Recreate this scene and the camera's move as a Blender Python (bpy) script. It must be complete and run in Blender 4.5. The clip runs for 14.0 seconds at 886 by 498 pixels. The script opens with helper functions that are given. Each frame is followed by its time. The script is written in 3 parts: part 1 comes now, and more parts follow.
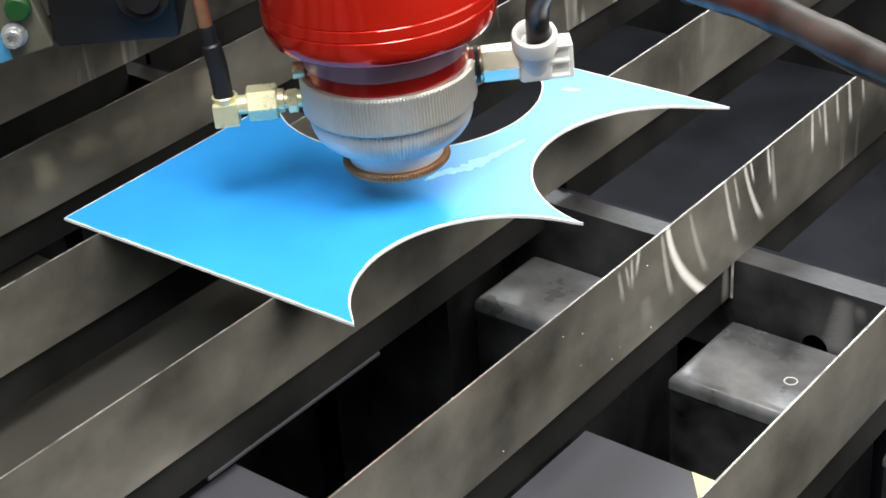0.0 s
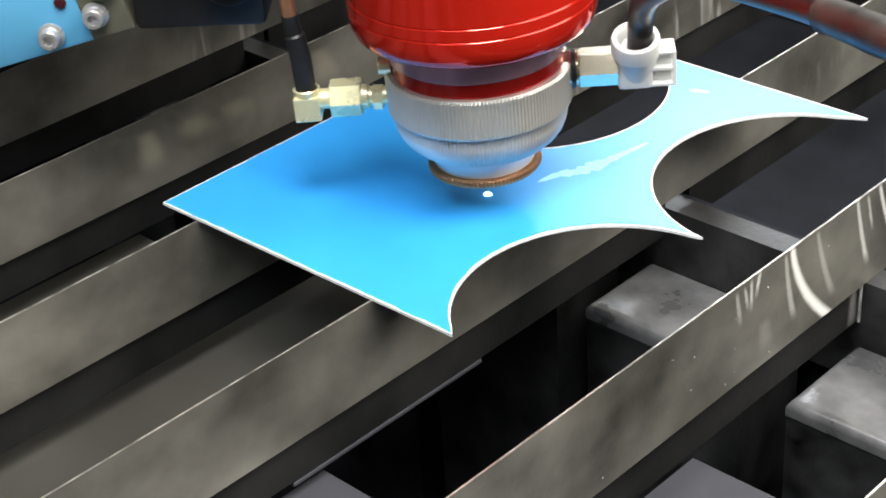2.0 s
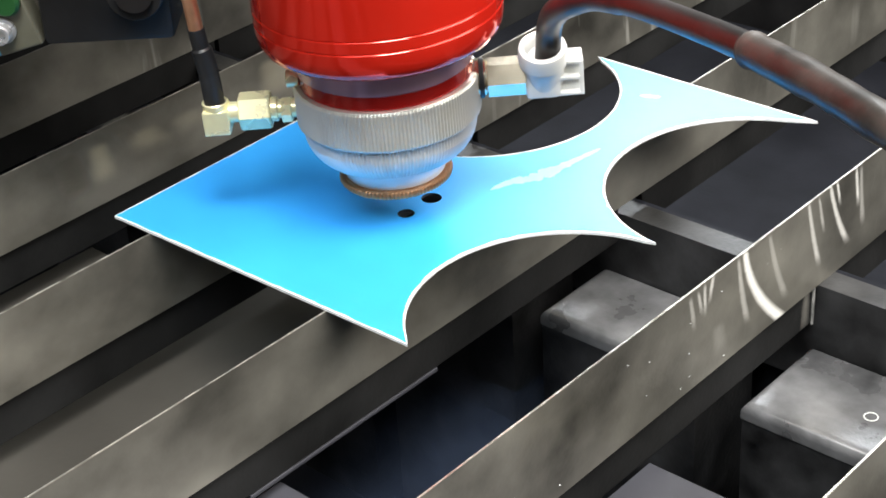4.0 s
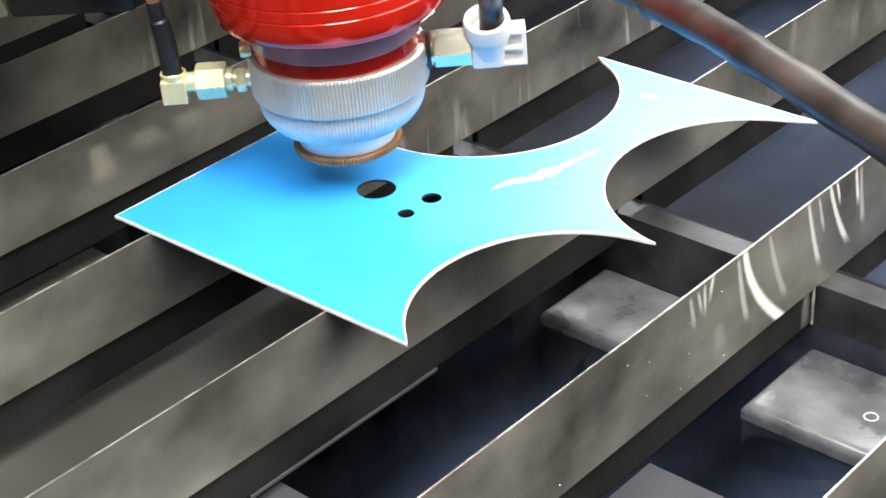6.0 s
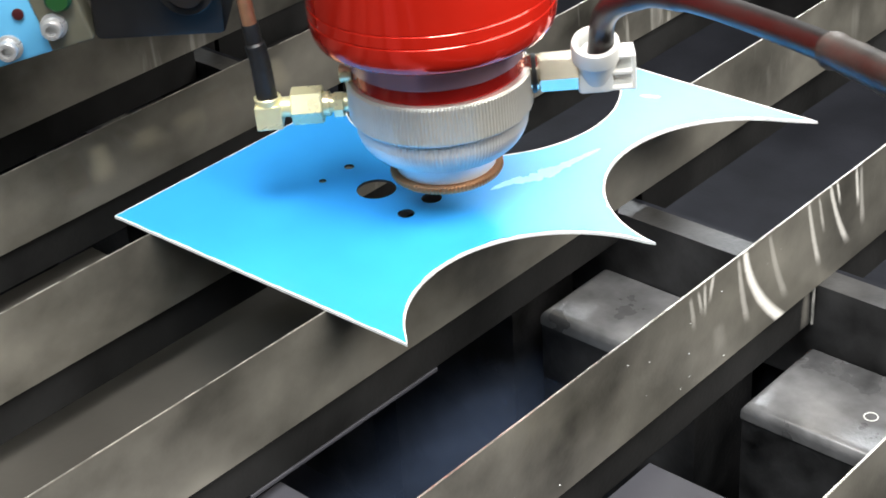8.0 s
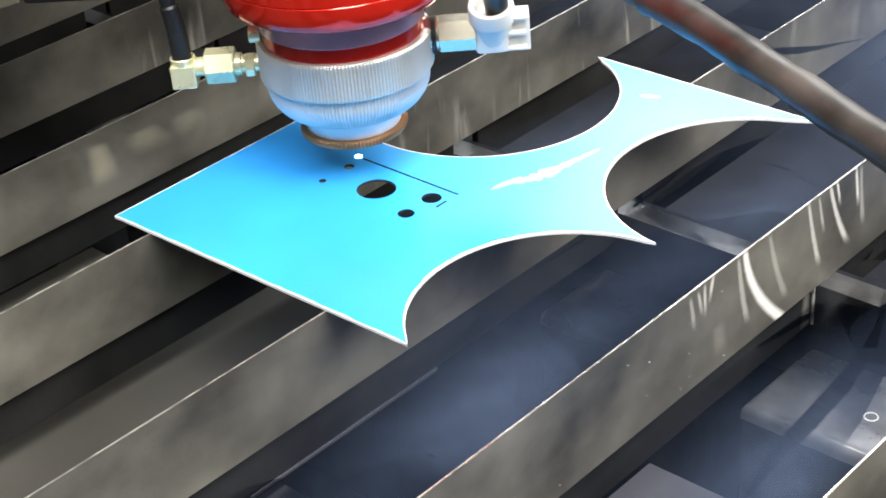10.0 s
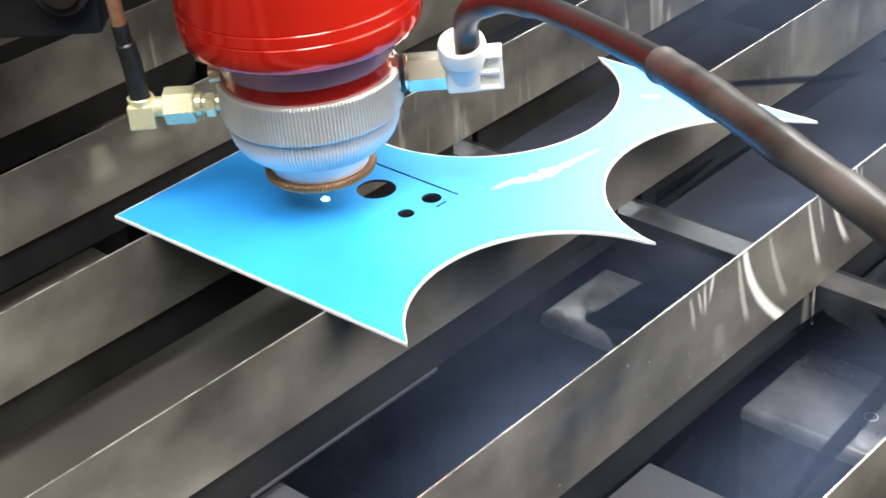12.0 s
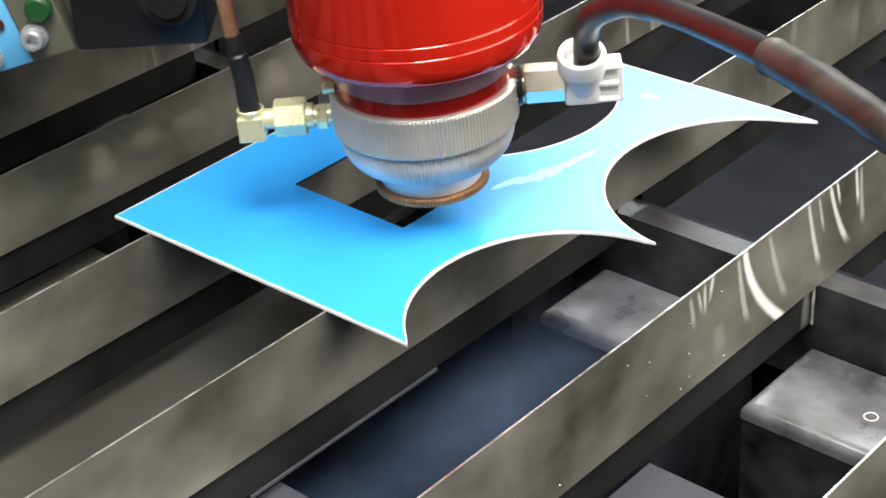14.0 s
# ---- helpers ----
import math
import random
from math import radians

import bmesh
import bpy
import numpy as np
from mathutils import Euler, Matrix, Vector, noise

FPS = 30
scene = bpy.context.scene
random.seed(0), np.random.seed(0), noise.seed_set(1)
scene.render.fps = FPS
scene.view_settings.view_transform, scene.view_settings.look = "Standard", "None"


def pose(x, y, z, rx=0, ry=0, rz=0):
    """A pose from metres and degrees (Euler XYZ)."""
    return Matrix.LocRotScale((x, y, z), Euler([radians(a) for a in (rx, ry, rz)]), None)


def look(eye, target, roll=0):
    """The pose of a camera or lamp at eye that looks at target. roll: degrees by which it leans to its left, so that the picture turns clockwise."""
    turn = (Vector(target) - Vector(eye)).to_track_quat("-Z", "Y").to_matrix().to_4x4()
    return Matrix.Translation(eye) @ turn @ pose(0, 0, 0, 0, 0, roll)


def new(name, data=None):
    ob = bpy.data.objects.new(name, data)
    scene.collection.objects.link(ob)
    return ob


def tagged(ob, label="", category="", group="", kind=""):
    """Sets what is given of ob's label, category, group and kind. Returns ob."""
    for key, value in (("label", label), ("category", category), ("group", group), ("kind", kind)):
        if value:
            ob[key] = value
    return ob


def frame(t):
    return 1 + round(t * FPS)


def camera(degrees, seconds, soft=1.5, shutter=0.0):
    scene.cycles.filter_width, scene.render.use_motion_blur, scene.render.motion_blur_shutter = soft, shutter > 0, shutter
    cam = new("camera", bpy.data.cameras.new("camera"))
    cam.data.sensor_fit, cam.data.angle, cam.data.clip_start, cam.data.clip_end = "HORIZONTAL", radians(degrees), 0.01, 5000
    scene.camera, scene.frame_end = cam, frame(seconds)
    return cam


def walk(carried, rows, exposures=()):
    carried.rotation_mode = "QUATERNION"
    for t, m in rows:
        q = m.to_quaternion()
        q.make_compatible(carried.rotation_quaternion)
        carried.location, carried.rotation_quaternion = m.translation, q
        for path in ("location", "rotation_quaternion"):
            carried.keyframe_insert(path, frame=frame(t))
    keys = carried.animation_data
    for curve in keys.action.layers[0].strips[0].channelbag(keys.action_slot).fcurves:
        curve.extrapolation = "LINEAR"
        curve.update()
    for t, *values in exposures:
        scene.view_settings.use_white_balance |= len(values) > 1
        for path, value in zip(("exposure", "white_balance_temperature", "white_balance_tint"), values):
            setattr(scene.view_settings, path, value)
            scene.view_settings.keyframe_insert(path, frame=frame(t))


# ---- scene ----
cam = camera(28.94, 14.0, soft=1.7, shutter=0.5)
REST = look((0.3587, -0.2446, 0.2358), (0.0868, 0.0420, 0.0002), -3.81)
walk(cam, [
    (0, look((0.3703, -0.2691, 0.2388), (0.1143, 0.0354, 0.0079), -4.17)),
    (0.5, look((0.3724, -0.2718, 0.2366), (0.1153, 0.0341, 0.0087), -4.07)),
    (0.8, look((0.3722, -0.2719, 0.2365), (0.1150, 0.0340, 0.0086), -4.05)),
    (1, look((0.3662, -0.2730, 0.2350), (0.1084, 0.0320, 0.0067), -3.48)),
    (1.2, look((0.3616, -0.2556, 0.2358), (0.0883, 0.0302, 0.0012), -3.74)),
    (1.5, look((0.3600, -0.2495, 0.2361), (0.0812, 0.0295, -0.0007), -3.83)),
    (2, look((0.3587, -0.2457, 0.2351), (0.0786, 0.0325, -0.0010), -3.78)),
    (2.4, REST), (3.2, REST), (5.3, REST), (8.2, REST), (10.3, REST), (14, REST),
], [(0, -0.12), (2, 0.0), (3, 0.12), (5.5, 0.28), (6.5, 0.34), (8, 0.2), (10.3, 0.22), (11, 0.34), (12, 0.26), (12.5, 0.22), (14, 0.2)])

# ---- light: a workshop hall with ceiling lamps and an added front fill ----
world = bpy.data.worlds.new("world")
scene.world = world
world.use_nodes = True
world.node_tree.nodes["Background"].inputs[0].default_value = (0.75, 0.85, 1.0, 1)
world.node_tree.nodes["Background"].inputs[1].default_value = 0.05


def area_lamp(eye, target, sx, sy, watts, colour):
    data = bpy.data.lights.new("area_lamp", "AREA")
    data.shape, data.size, data.size_y, data.energy, data.color = "RECTANGLE", sx, sy, watts, colour
    ob = new("area_lamp", data)
    ob.matrix_world = look(eye, target)
    return ob


area_lamp((0.70, -0.35, 2.1), (0.08, 0.06, 0), 0.8, 0.6, 46, (1.0, 0.97, 0.92))
area_lamp((1.35, 0.75, 1.40), (0.08, 0.06, 0), 1.8, 1.4, 62, (1.0, 0.96, 0.90))
# front fill, added to brighten the sheet, rings and connector
area_lamp((0.9, -1.3, 2.2), (0.08, 0.06, 0), 1.8, 0.9, 52, (0.92, 0.97, 1.0))
area_lamp((-1.05, 2.45, 1.75), (0.08, 0.06, 0), 1.2, 0.9, 56, (0.92, 0.97, 1.0))


# ---- materials ----
def material(name, base, rough=0.5, metal=0.0, vary=0.25, scale=40.0, bump=0.1, stretch=(1, 1, 1), fine=600.0, coat=0.0, rough_vary=0.15, spec=0.5):
    m = bpy.data.materials.new(name)
    m.use_nodes = True
    nt = m.node_tree
    bs = nt.nodes["Principled BSDF"]
    tc = nt.nodes.new("ShaderNodeTexCoord")
    mp = nt.nodes.new("ShaderNodeMapping")
    mp.inputs["Scale"].default_value = stretch
    nt.links.new(tc.outputs["Object"], mp.inputs["Vector"])
    big = nt.nodes.new("ShaderNodeTexNoise")
    big.inputs["Scale"].default_value, big.inputs["Detail"].default_value = scale, 5
    small = nt.nodes.new("ShaderNodeTexNoise")
    small.inputs["Scale"].default_value, small.inputs["Detail"].default_value = fine, 3
    nt.links.new(mp.outputs[0], big.inputs["Vector"])
    nt.links.new(mp.outputs[0], small.inputs["Vector"])
    ramp = nt.nodes.new("ShaderNodeValToRGB")
    ramp.color_ramp.elements[0].position, ramp.color_ramp.elements[1].position = 0.3, 0.72
    lo = [c * (1 - vary) for c in base]
    hi = [min(1, c * (1 + vary)) for c in base]
    ramp.color_ramp.elements[0].color = (*lo, 1)
    ramp.color_ramp.elements[1].color = (*hi, 1)
    nt.links.new(big.outputs["Fac"], ramp.inputs["Fac"])
    nt.links.new(ramp.outputs["Color"], bs.inputs["Base Color"])
    rr = nt.nodes.new("ShaderNodeMapRange")
    rr.inputs["To Min"].default_value, rr.inputs["To Max"].default_value = max(0.02, rough - rough_vary), min(1, rough + rough_vary)
    nt.links.new(big.outputs["Fac"], rr.inputs["Value"])
    nt.links.new(rr.outputs[0], bs.inputs["Roughness"])
    bp = nt.nodes.new("ShaderNodeBump")
    bp.inputs["Strength"].default_value, bp.inputs["Distance"].default_value = bump, 0.0004
    nt.links.new(small.outputs["Fac"], bp.inputs["Height"])
    nt.links.new(bp.outputs[0], bs.inputs["Normal"])
    bs.inputs["Metallic"].default_value = metal
    bs.inputs["Specular IOR Level"].default_value = spec
    bs.inputs["Coat Weight"].default_value = coat
    bs.inputs["Coat Roughness"].default_value = 0.06
    return m


def slat_steel(name):
    return material(name, (0.285, 0.272, 0.235), 0.40, 0.7, 0.72, 26, 0.15, (31.7, 0.8, 1), 900)


STEEL = slat_steel("slat_steel")
STREAKED = slat_steel("heat_streaked_slat_steel")


def add_streaks(m, amount, least):
    """Polished heat streaks that run down from the cutting edge, their glint painted as pale matt colour, and smoky
    darker clouds.
    """
    nt = m.node_tree
    bs = nt.nodes["Principled BSDF"]
    tc = nt.nodes.new("ShaderNodeTexCoord")
    mp = nt.nodes.new("ShaderNodeMapping")
    mp.inputs["Scale"].default_value = (431, 95, 16)
    streak = nt.nodes.new("ShaderNodeTexNoise")
    streak.inputs["Scale"].default_value, streak.inputs["Detail"].default_value, streak.inputs["Distortion"].default_value = 1.0, 3, 1.1
    mp2 = nt.nodes.new("ShaderNodeMapping")
    mp2.inputs["Scale"].default_value, mp2.inputs["Location"].default_value = (217, 14, 14), (0.3, 0.62, 0)
    where = nt.nodes.new("ShaderNodeTexNoise")
    where.inputs["Scale"].default_value, where.inputs["Detail"].default_value = 1.0, 2
    for a, b in ((mp, streak), (mp2, where)):
        nt.links.new(tc.outputs["Object"], a.inputs["Vector"])
        nt.links.new(a.outputs[0], b.inputs["Vector"])
    r1 = nt.nodes.new("ShaderNodeMapRange")
    r1.inputs["From Min"].default_value, r1.inputs["From Max"].default_value = 0.57, 0.68
    nt.links.new(streak.outputs["Fac"], r1.inputs["Value"])
    r2 = nt.nodes.new("ShaderNodeMapRange")
    r2.inputs["From Min"].default_value, r2.inputs["From Max"].default_value = least, least + 0.12
    nt.links.new(where.outputs["Fac"], r2.inputs["Value"])
    mul = nt.nodes.new("ShaderNodeMath")
    mul.operation = "MULTIPLY"
    nt.links.new(r1.outputs[0], mul.inputs[0])
    nt.links.new(r2.outputs[0], mul.inputs[1])
    xyz = nt.nodes.new("ShaderNodeSeparateXYZ")
    nt.links.new(tc.outputs["Object"], xyz.inputs[0])
    used = nt.nodes.new("ShaderNodeMapRange")
    used.inputs["From Min"].default_value, used.inputs["From Max"].default_value = 0.06, 0.11
    used.inputs["To Min"].default_value, used.inputs["To Max"].default_value = 0.03 * amount, amount
    nt.links.new(xyz.outputs["Y"], used.inputs["Value"])
    amt = nt.nodes.new("ShaderNodeMath")
    amt.operation = "MULTIPLY"
    nt.links.new(used.outputs[0], amt.inputs[1])
    nt.links.new(mul.outputs[0], amt.inputs[0])
    metal = nt.nodes.new("ShaderNodeMapRange")
    metal.inputs["To Min"].default_value, metal.inputs["To Max"].default_value = bs.inputs["Metallic"].default_value, 0.0
    nt.links.new(amt.outputs[0], metal.inputs["Value"])
    nt.links.new(metal.outputs[0], bs.inputs["Metallic"])
    mix = nt.nodes.new("ShaderNodeMixRGB")
    mix.inputs["Color2"].default_value = (0.93, 0.91, 0.84, 1)
    old = bs.inputs["Base Color"].links[0].from_socket
    nt.links.new(old, mix.inputs["Color1"])
    nt.links.new(amt.outputs[0], mix.inputs["Fac"])
    nt.links.new(mix.outputs[0], bs.inputs["Base Color"])


def add_marks(m, marks, tint, axis="Y"):
    """Wear marks and painted glints with a shape of their own on a slat's face: (y, depth from, depth to, lean, curve,
    width, strength).
    """
    nt = m.node_tree
    bs = nt.nodes["Principled BSDF"]

    def calc(op, a, b=None, clamp=False):
        nd = nt.nodes.new("ShaderNodeMath")
        nd.operation, nd.use_clamp = op, clamp
        for k, v in enumerate((a, b)):
            if isinstance(v, (int, float)):
                nd.inputs[k].default_value = v
            elif v is not None:
                nt.links.new(v, nd.inputs[k])
        return nd.outputs[0]

    xyz = nt.nodes.new("ShaderNodeSeparateXYZ")
    nt.links.new(nt.nodes.new("ShaderNodeTexCoord").outputs["Object"], xyz.inputs[0])
    wob = nt.nodes.new("ShaderNodeTexNoise")
    wob.inputs["Scale"].default_value, wob.inputs["Detail"].default_value = 260, 3
    y = calc("ADD", xyz.outputs[axis], calc("MULTIPLY", calc("SUBTRACT", wob.outputs["Fac"], 0.5), 0.0022))
    d = calc("MULTIPLY", xyz.outputs["Z"], -1.0)
    total = None
    for y0, d0, d1, lean, curve, width, strength in marks:
        along = calc("SUBTRACT", d, d0)
        centre = calc("ADD", calc("MULTIPLY", along, lean), calc("MULTIPLY", calc("MULTIPLY", along, along), curve))
        off = calc("DIVIDE", calc("SUBTRACT", calc("SUBTRACT", y, y0), centre), calc("ADD", width * 0.7, calc("MULTIPLY", along, width * 28)))
        body = calc("SUBTRACT", 1.0, calc("MULTIPLY", off, off), True)
        ends = calc("MULTIPLY", calc("MULTIPLY", along, 500.0, True), calc("MULTIPLY", calc("SUBTRACT", d1, d), 220.0, True))
        one = calc("MULTIPLY", calc("MULTIPLY", body, ends), strength)
        total = calc("MAXIMUM", total, one) if total is not None else one
    total = calc("MULTIPLY", total, calc("ADD", 0.5, wob.outputs["Fac"]), True)
    mix = nt.nodes.new("ShaderNodeMixRGB")
    mix.inputs["Color2"].default_value = (*tint, 1)
    nt.links.new(bs.inputs["Base Color"].links[0].from_socket, mix.inputs["Color1"])
    nt.links.new(total, mix.inputs["Fac"])
    nt.links.new(mix.outputs[0], bs.inputs["Base Color"])
    had = bs.inputs["Metallic"].links
    fade = nt.nodes.new("ShaderNodeMixRGB")
    fade.inputs["Color1"].default_value = (*[bs.inputs["Metallic"].default_value] * 3, 1)
    if had:
        nt.links.new(had[0].from_socket, fade.inputs["Color1"])
    fade.inputs["Color2"].default_value = (0, 0, 0, 1)
    nt.links.new(total, fade.inputs["Fac"])
    nt.links.new(fade.outputs[0], bs.inputs["Metallic"])


STAINED = slat_steel("rust_stained_slat_steel")
add_streaks(STEEL, 0.35, 0.50)
add_streaks(STREAKED, 0.25, 0.46)
# polished flares under old cuts, their glints painted as near-white matt colour
add_marks(STREAKED, [(0.0880, -0.001, 0.034, 0.15, 15.0, 0.0020, 1.0), (0.0850, 0.0, 0.024, 0.15, 4.0, 0.0013, 0.45), (0.0735, -0.001, 0.008, -0.2, 0.0, 0.0012, 0.7),
                     (0.0695, 0.000, 0.011, 0.05, 0.0, 0.0010, 0.6), (0.0665, 0.001, 0.010, 0.25, 0.0, 0.0010, 0.55), (0.0630, 0.001, 0.013, 0.2, 0.0, 0.0012, 0.4),
                     (0.0760, 0.016, 0.028, 0.2, 0.0, 0.0040, 0.12), (0.1000, 0.000, 0.026, 0.25, 6.0, 0.0014, 0.3),
                     (0.1195, -0.001, 0.024, 0.25, 3.0, 0.0012, 0.6), (0.1250, 0.000, 0.014, 0.3, 0.0, 0.0009, 0.5), (0.1310, -0.001, 0.024, 0.3, 8.0, 0.0014, 0.75), (0.1345, -0.001, 0.009, 0.3, 0.0, 0.0010, 0.85),
                     (0.1450, -0.001, 0.014, 0.2, 0.0, 0.0011, 0.8), (0.1480, 0.000, 0.022, 0.1, 3.0, 0.0013, 0.4), (0.1735, -0.001, 0.015, 0.1, 0.0, 0.0011, 0.7), (0.1775, -0.001, 0.009, 0.3, 0.0, 0.0009, 0.5),
                     (0.1815, -0.001, 0.017, 0.2, 0.0, 0.0012, 0.6), (0.1900, -0.001, 0.012, 0.2, 0.0, 0.0012, 0.6), (0.1985, -0.001, 0.016, 0.2, 0.0, 0.0014, 0.6), (0.2080, -0.001, 0.012, 0.2, 0.0, 0.0012, 0.5)], (0.97, 0.95, 0.90))
# rust and pale scale
add_marks(STAINED, [(0.0310, 0.004, 0.019, 0.1, 0.0, 0.0060, 0.65), (0.0480, 0.006, 0.016, 0.6, 0.0, 0.0100, 0.5), (0.0660, 0.007, 0.016, 0.6, 0.0, 0.0090, 0.35), (0.1050, 0.003, 0.018, 0.2, 0.0, 0.0080, 0.4)], (0.46, 0.42, 0.30))
add_marks(STAINED, [(0.0190, 0.003, 0.020, 0.2, 0.0, 0.0060, 0.6), (0.0400, 0.002, 0.010, 0.6, 0.0, 0.0040, 0.5), (0.0800, 0.004, 0.020, 0.2, 0.0, 0.0080, 0.4)], (0.045, 0.036, 0.022))
EDGE = material("bright_cut_edge", (0.50, 0.49, 0.46), 0.4, 0.6, 0.85, 160, 0.3)
DARK = material("black_painted_steel", (0.022, 0.021, 0.021), 0.45, 0.0, 0.5, 35, 0.2, spec=0.25)
# rails are coloured much darker than the blades above them
RAIL = material("near_black_rail", (0.018, 0.018, 0.018), 0.6, 0.0, 0.5, 30, 0.2, spec=0.06)
# block tops: worn plate, coloured lighter than the sides as if lit from above
LIT_TOP = material("worn_lit_block_top", (0.20, 0.20, 0.205), 0.30, 0.40, 0.6, 60, 0.3)
# worn paint of the web; on the blocks' sides it is painted-in shade
WORN_SHADE = material("black_worn_paint_and_shade", (0.034, 0.034, 0.035), 0.45, 0.2, 0.9, 60, 0.35)
add_marks(WORN_SHADE, [(0.1880, 0.032, 0.054, -0.1, 0.0, 0.0048, 0.5), (0.1925, 0.033, 0.040, 0.1, 0.0, 0.0030, 0.4), (0.1870, 0.058, 0.080, 0.3, 0.0, 0.0045, 0.35)], (0.36, 0.35, 0.33), "X")
# rail colour with a pale patch painted as the reflection beside the web
RAIL_GLINT = material("rail_painted_glint", (0.018, 0.018, 0.018), 0.6, 0.0, 0.5, 30, 0.2, spec=0.06)
add_marks(RAIL_GLINT, [(0.1235, 0.0300, 0.0450, 0.0, 0.0, 0.0026, 0.30)], (0.40, 0.38, 0.34))
MAROON = material("maroon_hole_tone", (0.06, 0.008, 0.010), 0.5, 0, 0.2, 60, 0.05)
KHAKI = material("khaki_grey_paint", (0.13, 0.125, 0.09), 0.5, 0.1, 0.25, 60, 0.1)
OLIVE = material("rust_tinged_plate", (0.062, 0.058, 0.050), 0.55, 0.2, 0.3, 18, 0.1)
PIT = material("near_black_hopper", (0.018, 0.019, 0.024), 0.7, 0.0, 0.4, 20, 0.2, spec=0.05)
FILM = material("blue_protective_film", (0.040, 0.380, 0.95), 0.30, 0.0, 0.09, 30, 0.03, fine=250, rough_vary=0.05)
# paler film colour for a painted lamp reflection
FILM_GLINT = material("pale_reflection_on_film", (0.30, 0.70, 0.98), 0.45, 0.0, 0.15, 200, 0.1)
RAW = material("bare_sheet_edge", (0.92, 0.95, 0.97), 0.4, 0.0, 0.1, 300, 0.1)
# burn dashes, and kerf walls darkened so the narrow gap reads dark
BURN_DARK = material("burnt_and_dark_cut_face", (0.05, 0.06, 0.08), 0.5, 0.4, 0.3, 300, 0.1)
RED = material("red_anodised_aluminium", (0.86, 0.026, 0.012), 0.14, 0.5, 0.06, 20, 0.02, coat=0.4, rough_vary=0.04)
# the body's red darkened, painting in the shade below it
RED_SHADE = material("shaded_red_anodised_aluminium", (0.42, 0.012, 0.010), 0.2, 0.4, 0.1, 20, 0.02, coat=0.3, rough_vary=0.04)
RINGALU = material("bright_turned_aluminium", (0.70, 0.69, 0.67), 0.42, 0.35, 0.1, 60, 0.05)
# painted reflection for the upper part of the red neck
LILAC = material("lilac_reflection_band", (0.50, 0.33, 0.42), 0.22, 0.5, 0.1, 60, 0.03)
ALU = material("satin_aluminium", (0.76, 0.74, 0.68), 0.36, 0.65, 0.08, 60, 0.05)
CERAMIC = material("white_ceramic", (0.86, 0.85, 0.84), 0.35, 0, 0.05, 60, 0.03)
COPPER = material("bronze_ring", (0.42, 0.2, 0.09), 0.42, 0.7, 0.2, 120, 0.1)
TIP = material("copper_nozzle", (0.8, 0.42, 0.22), 0.3, 1.0, 0.15, 120, 0.05)
BRASS = material("gold_plated_brass", (1.0, 0.90, 0.56), 0.28, 0.45, 0.08, 150, 0.02, rough_vary=0.05)
NICKEL = material("nickel_plated_brass", (0.80, 0.70, 0.54), 0.22, 0.95, 0.08, 100, 0.02, rough_vary=0.05)
SCREW = material("bright_zinc_screw", (0.6, 0.6, 0.6), 0.3, 0.6, 0.1, 200, 0.05)
WHITE = material("white_plastic", (0.74, 0.74, 0.71), 0.38, 0, 0.04, 60, 0.03)
RUBBER = material("glossy_black_hose", (0.020, 0.017, 0.016), 0.34, 0, 0.5, 40, 0.12, fine=180, rough_vary=0.14)
SHEATH = material("worn_brown_sheath", (0.062, 0.052, 0.045), 0.42, 0, 0.7, 70, 0.25, fine=260, coat=0.08, rough_vary=0.12)
SLEEVE = material("black_shrink_sleeve", (0.015, 0.015, 0.016), 0.45, 0, 0.3, 80, 0.1)
WIRE = material("copper_wire", (0.8, 0.42, 0.25), 0.35, 0.8, 0.15, 200, 0.1)
SKY = material("light_blue_paint", (0.12, 0.42, 0.68), 0.35, 0.0, 0.06, 40, 0.05)
GREEN = material("dark_green_plastic", (0.015, 0.08, 0.02), 0.45, 0, 0.2, 60, 0.05)
GREY = material("grey_plate", (0.052, 0.052, 0.062), 0.5, 0.0, 0.1, 30, 0.05)
YELLOW = material("pale_yellow_card", (0.8, 0.72, 0.38), 0.6, 0, 0.08, 80, 0.05)
PLASTER = material("hall_wall_paint", (0.38, 0.38, 0.37), 0.8, 0, 0.08, 2, 0.1, fine=60)
CONCRETE = material("concrete_floor", (0.3, 0.3, 0.29), 0.7, 0, 0.2, 3, 0.2, fine=80)


# ---- mesh helpers ----
def mesh_object(name, bm, mats, parent=None, label="", smooth=False):
    me = bpy.data.meshes.new(name)
    bmesh.ops.recalc_face_normals(bm, faces=bm.faces)
    bm.to_mesh(me)
    bm.free()
    for m in (mats if isinstance(mats, (list, tuple)) else [mats]):
        me.materials.append(m)
    if smooth:
        for p in me.polygons:
            p.use_smooth = True
        me.set_sharp_from_angle(angle=radians(32))
    ob = new(name, me)
    if parent:
        ob.parent = parent
    return tagged(ob, label)


def part(name, bm, mats, parent, label="", smooth=False):
    return mesh_object(name, bm, mats, parent, label, smooth)


def thing(name, label, category, group="", m=None):
    ob = new(name)
    ob.empty_display_size = 0.01
    if m:
        ob.matrix_world = m
    return tagged(ob, label, category, group)


def box(x0, x1, y0, y1, z0, z1, bevel=0.0, bm=None):
    bm = bm or bmesh.new()
    out = bmesh.ops.create_cube(bm, size=1, matrix=Matrix.LocRotScale(((x0 + x1) / 2, (y0 + y1) / 2, (z0 + z1) / 2), None, (x1 - x0, y1 - y0, z1 - z0)))
    if bevel:
        edges = list({e for v in out["verts"] for e in v.link_edges})
        bmesh.ops.bevel(bm, geom=edges, offset=bevel, segments=2, affect="EDGES", profile=0.5)
    return bm


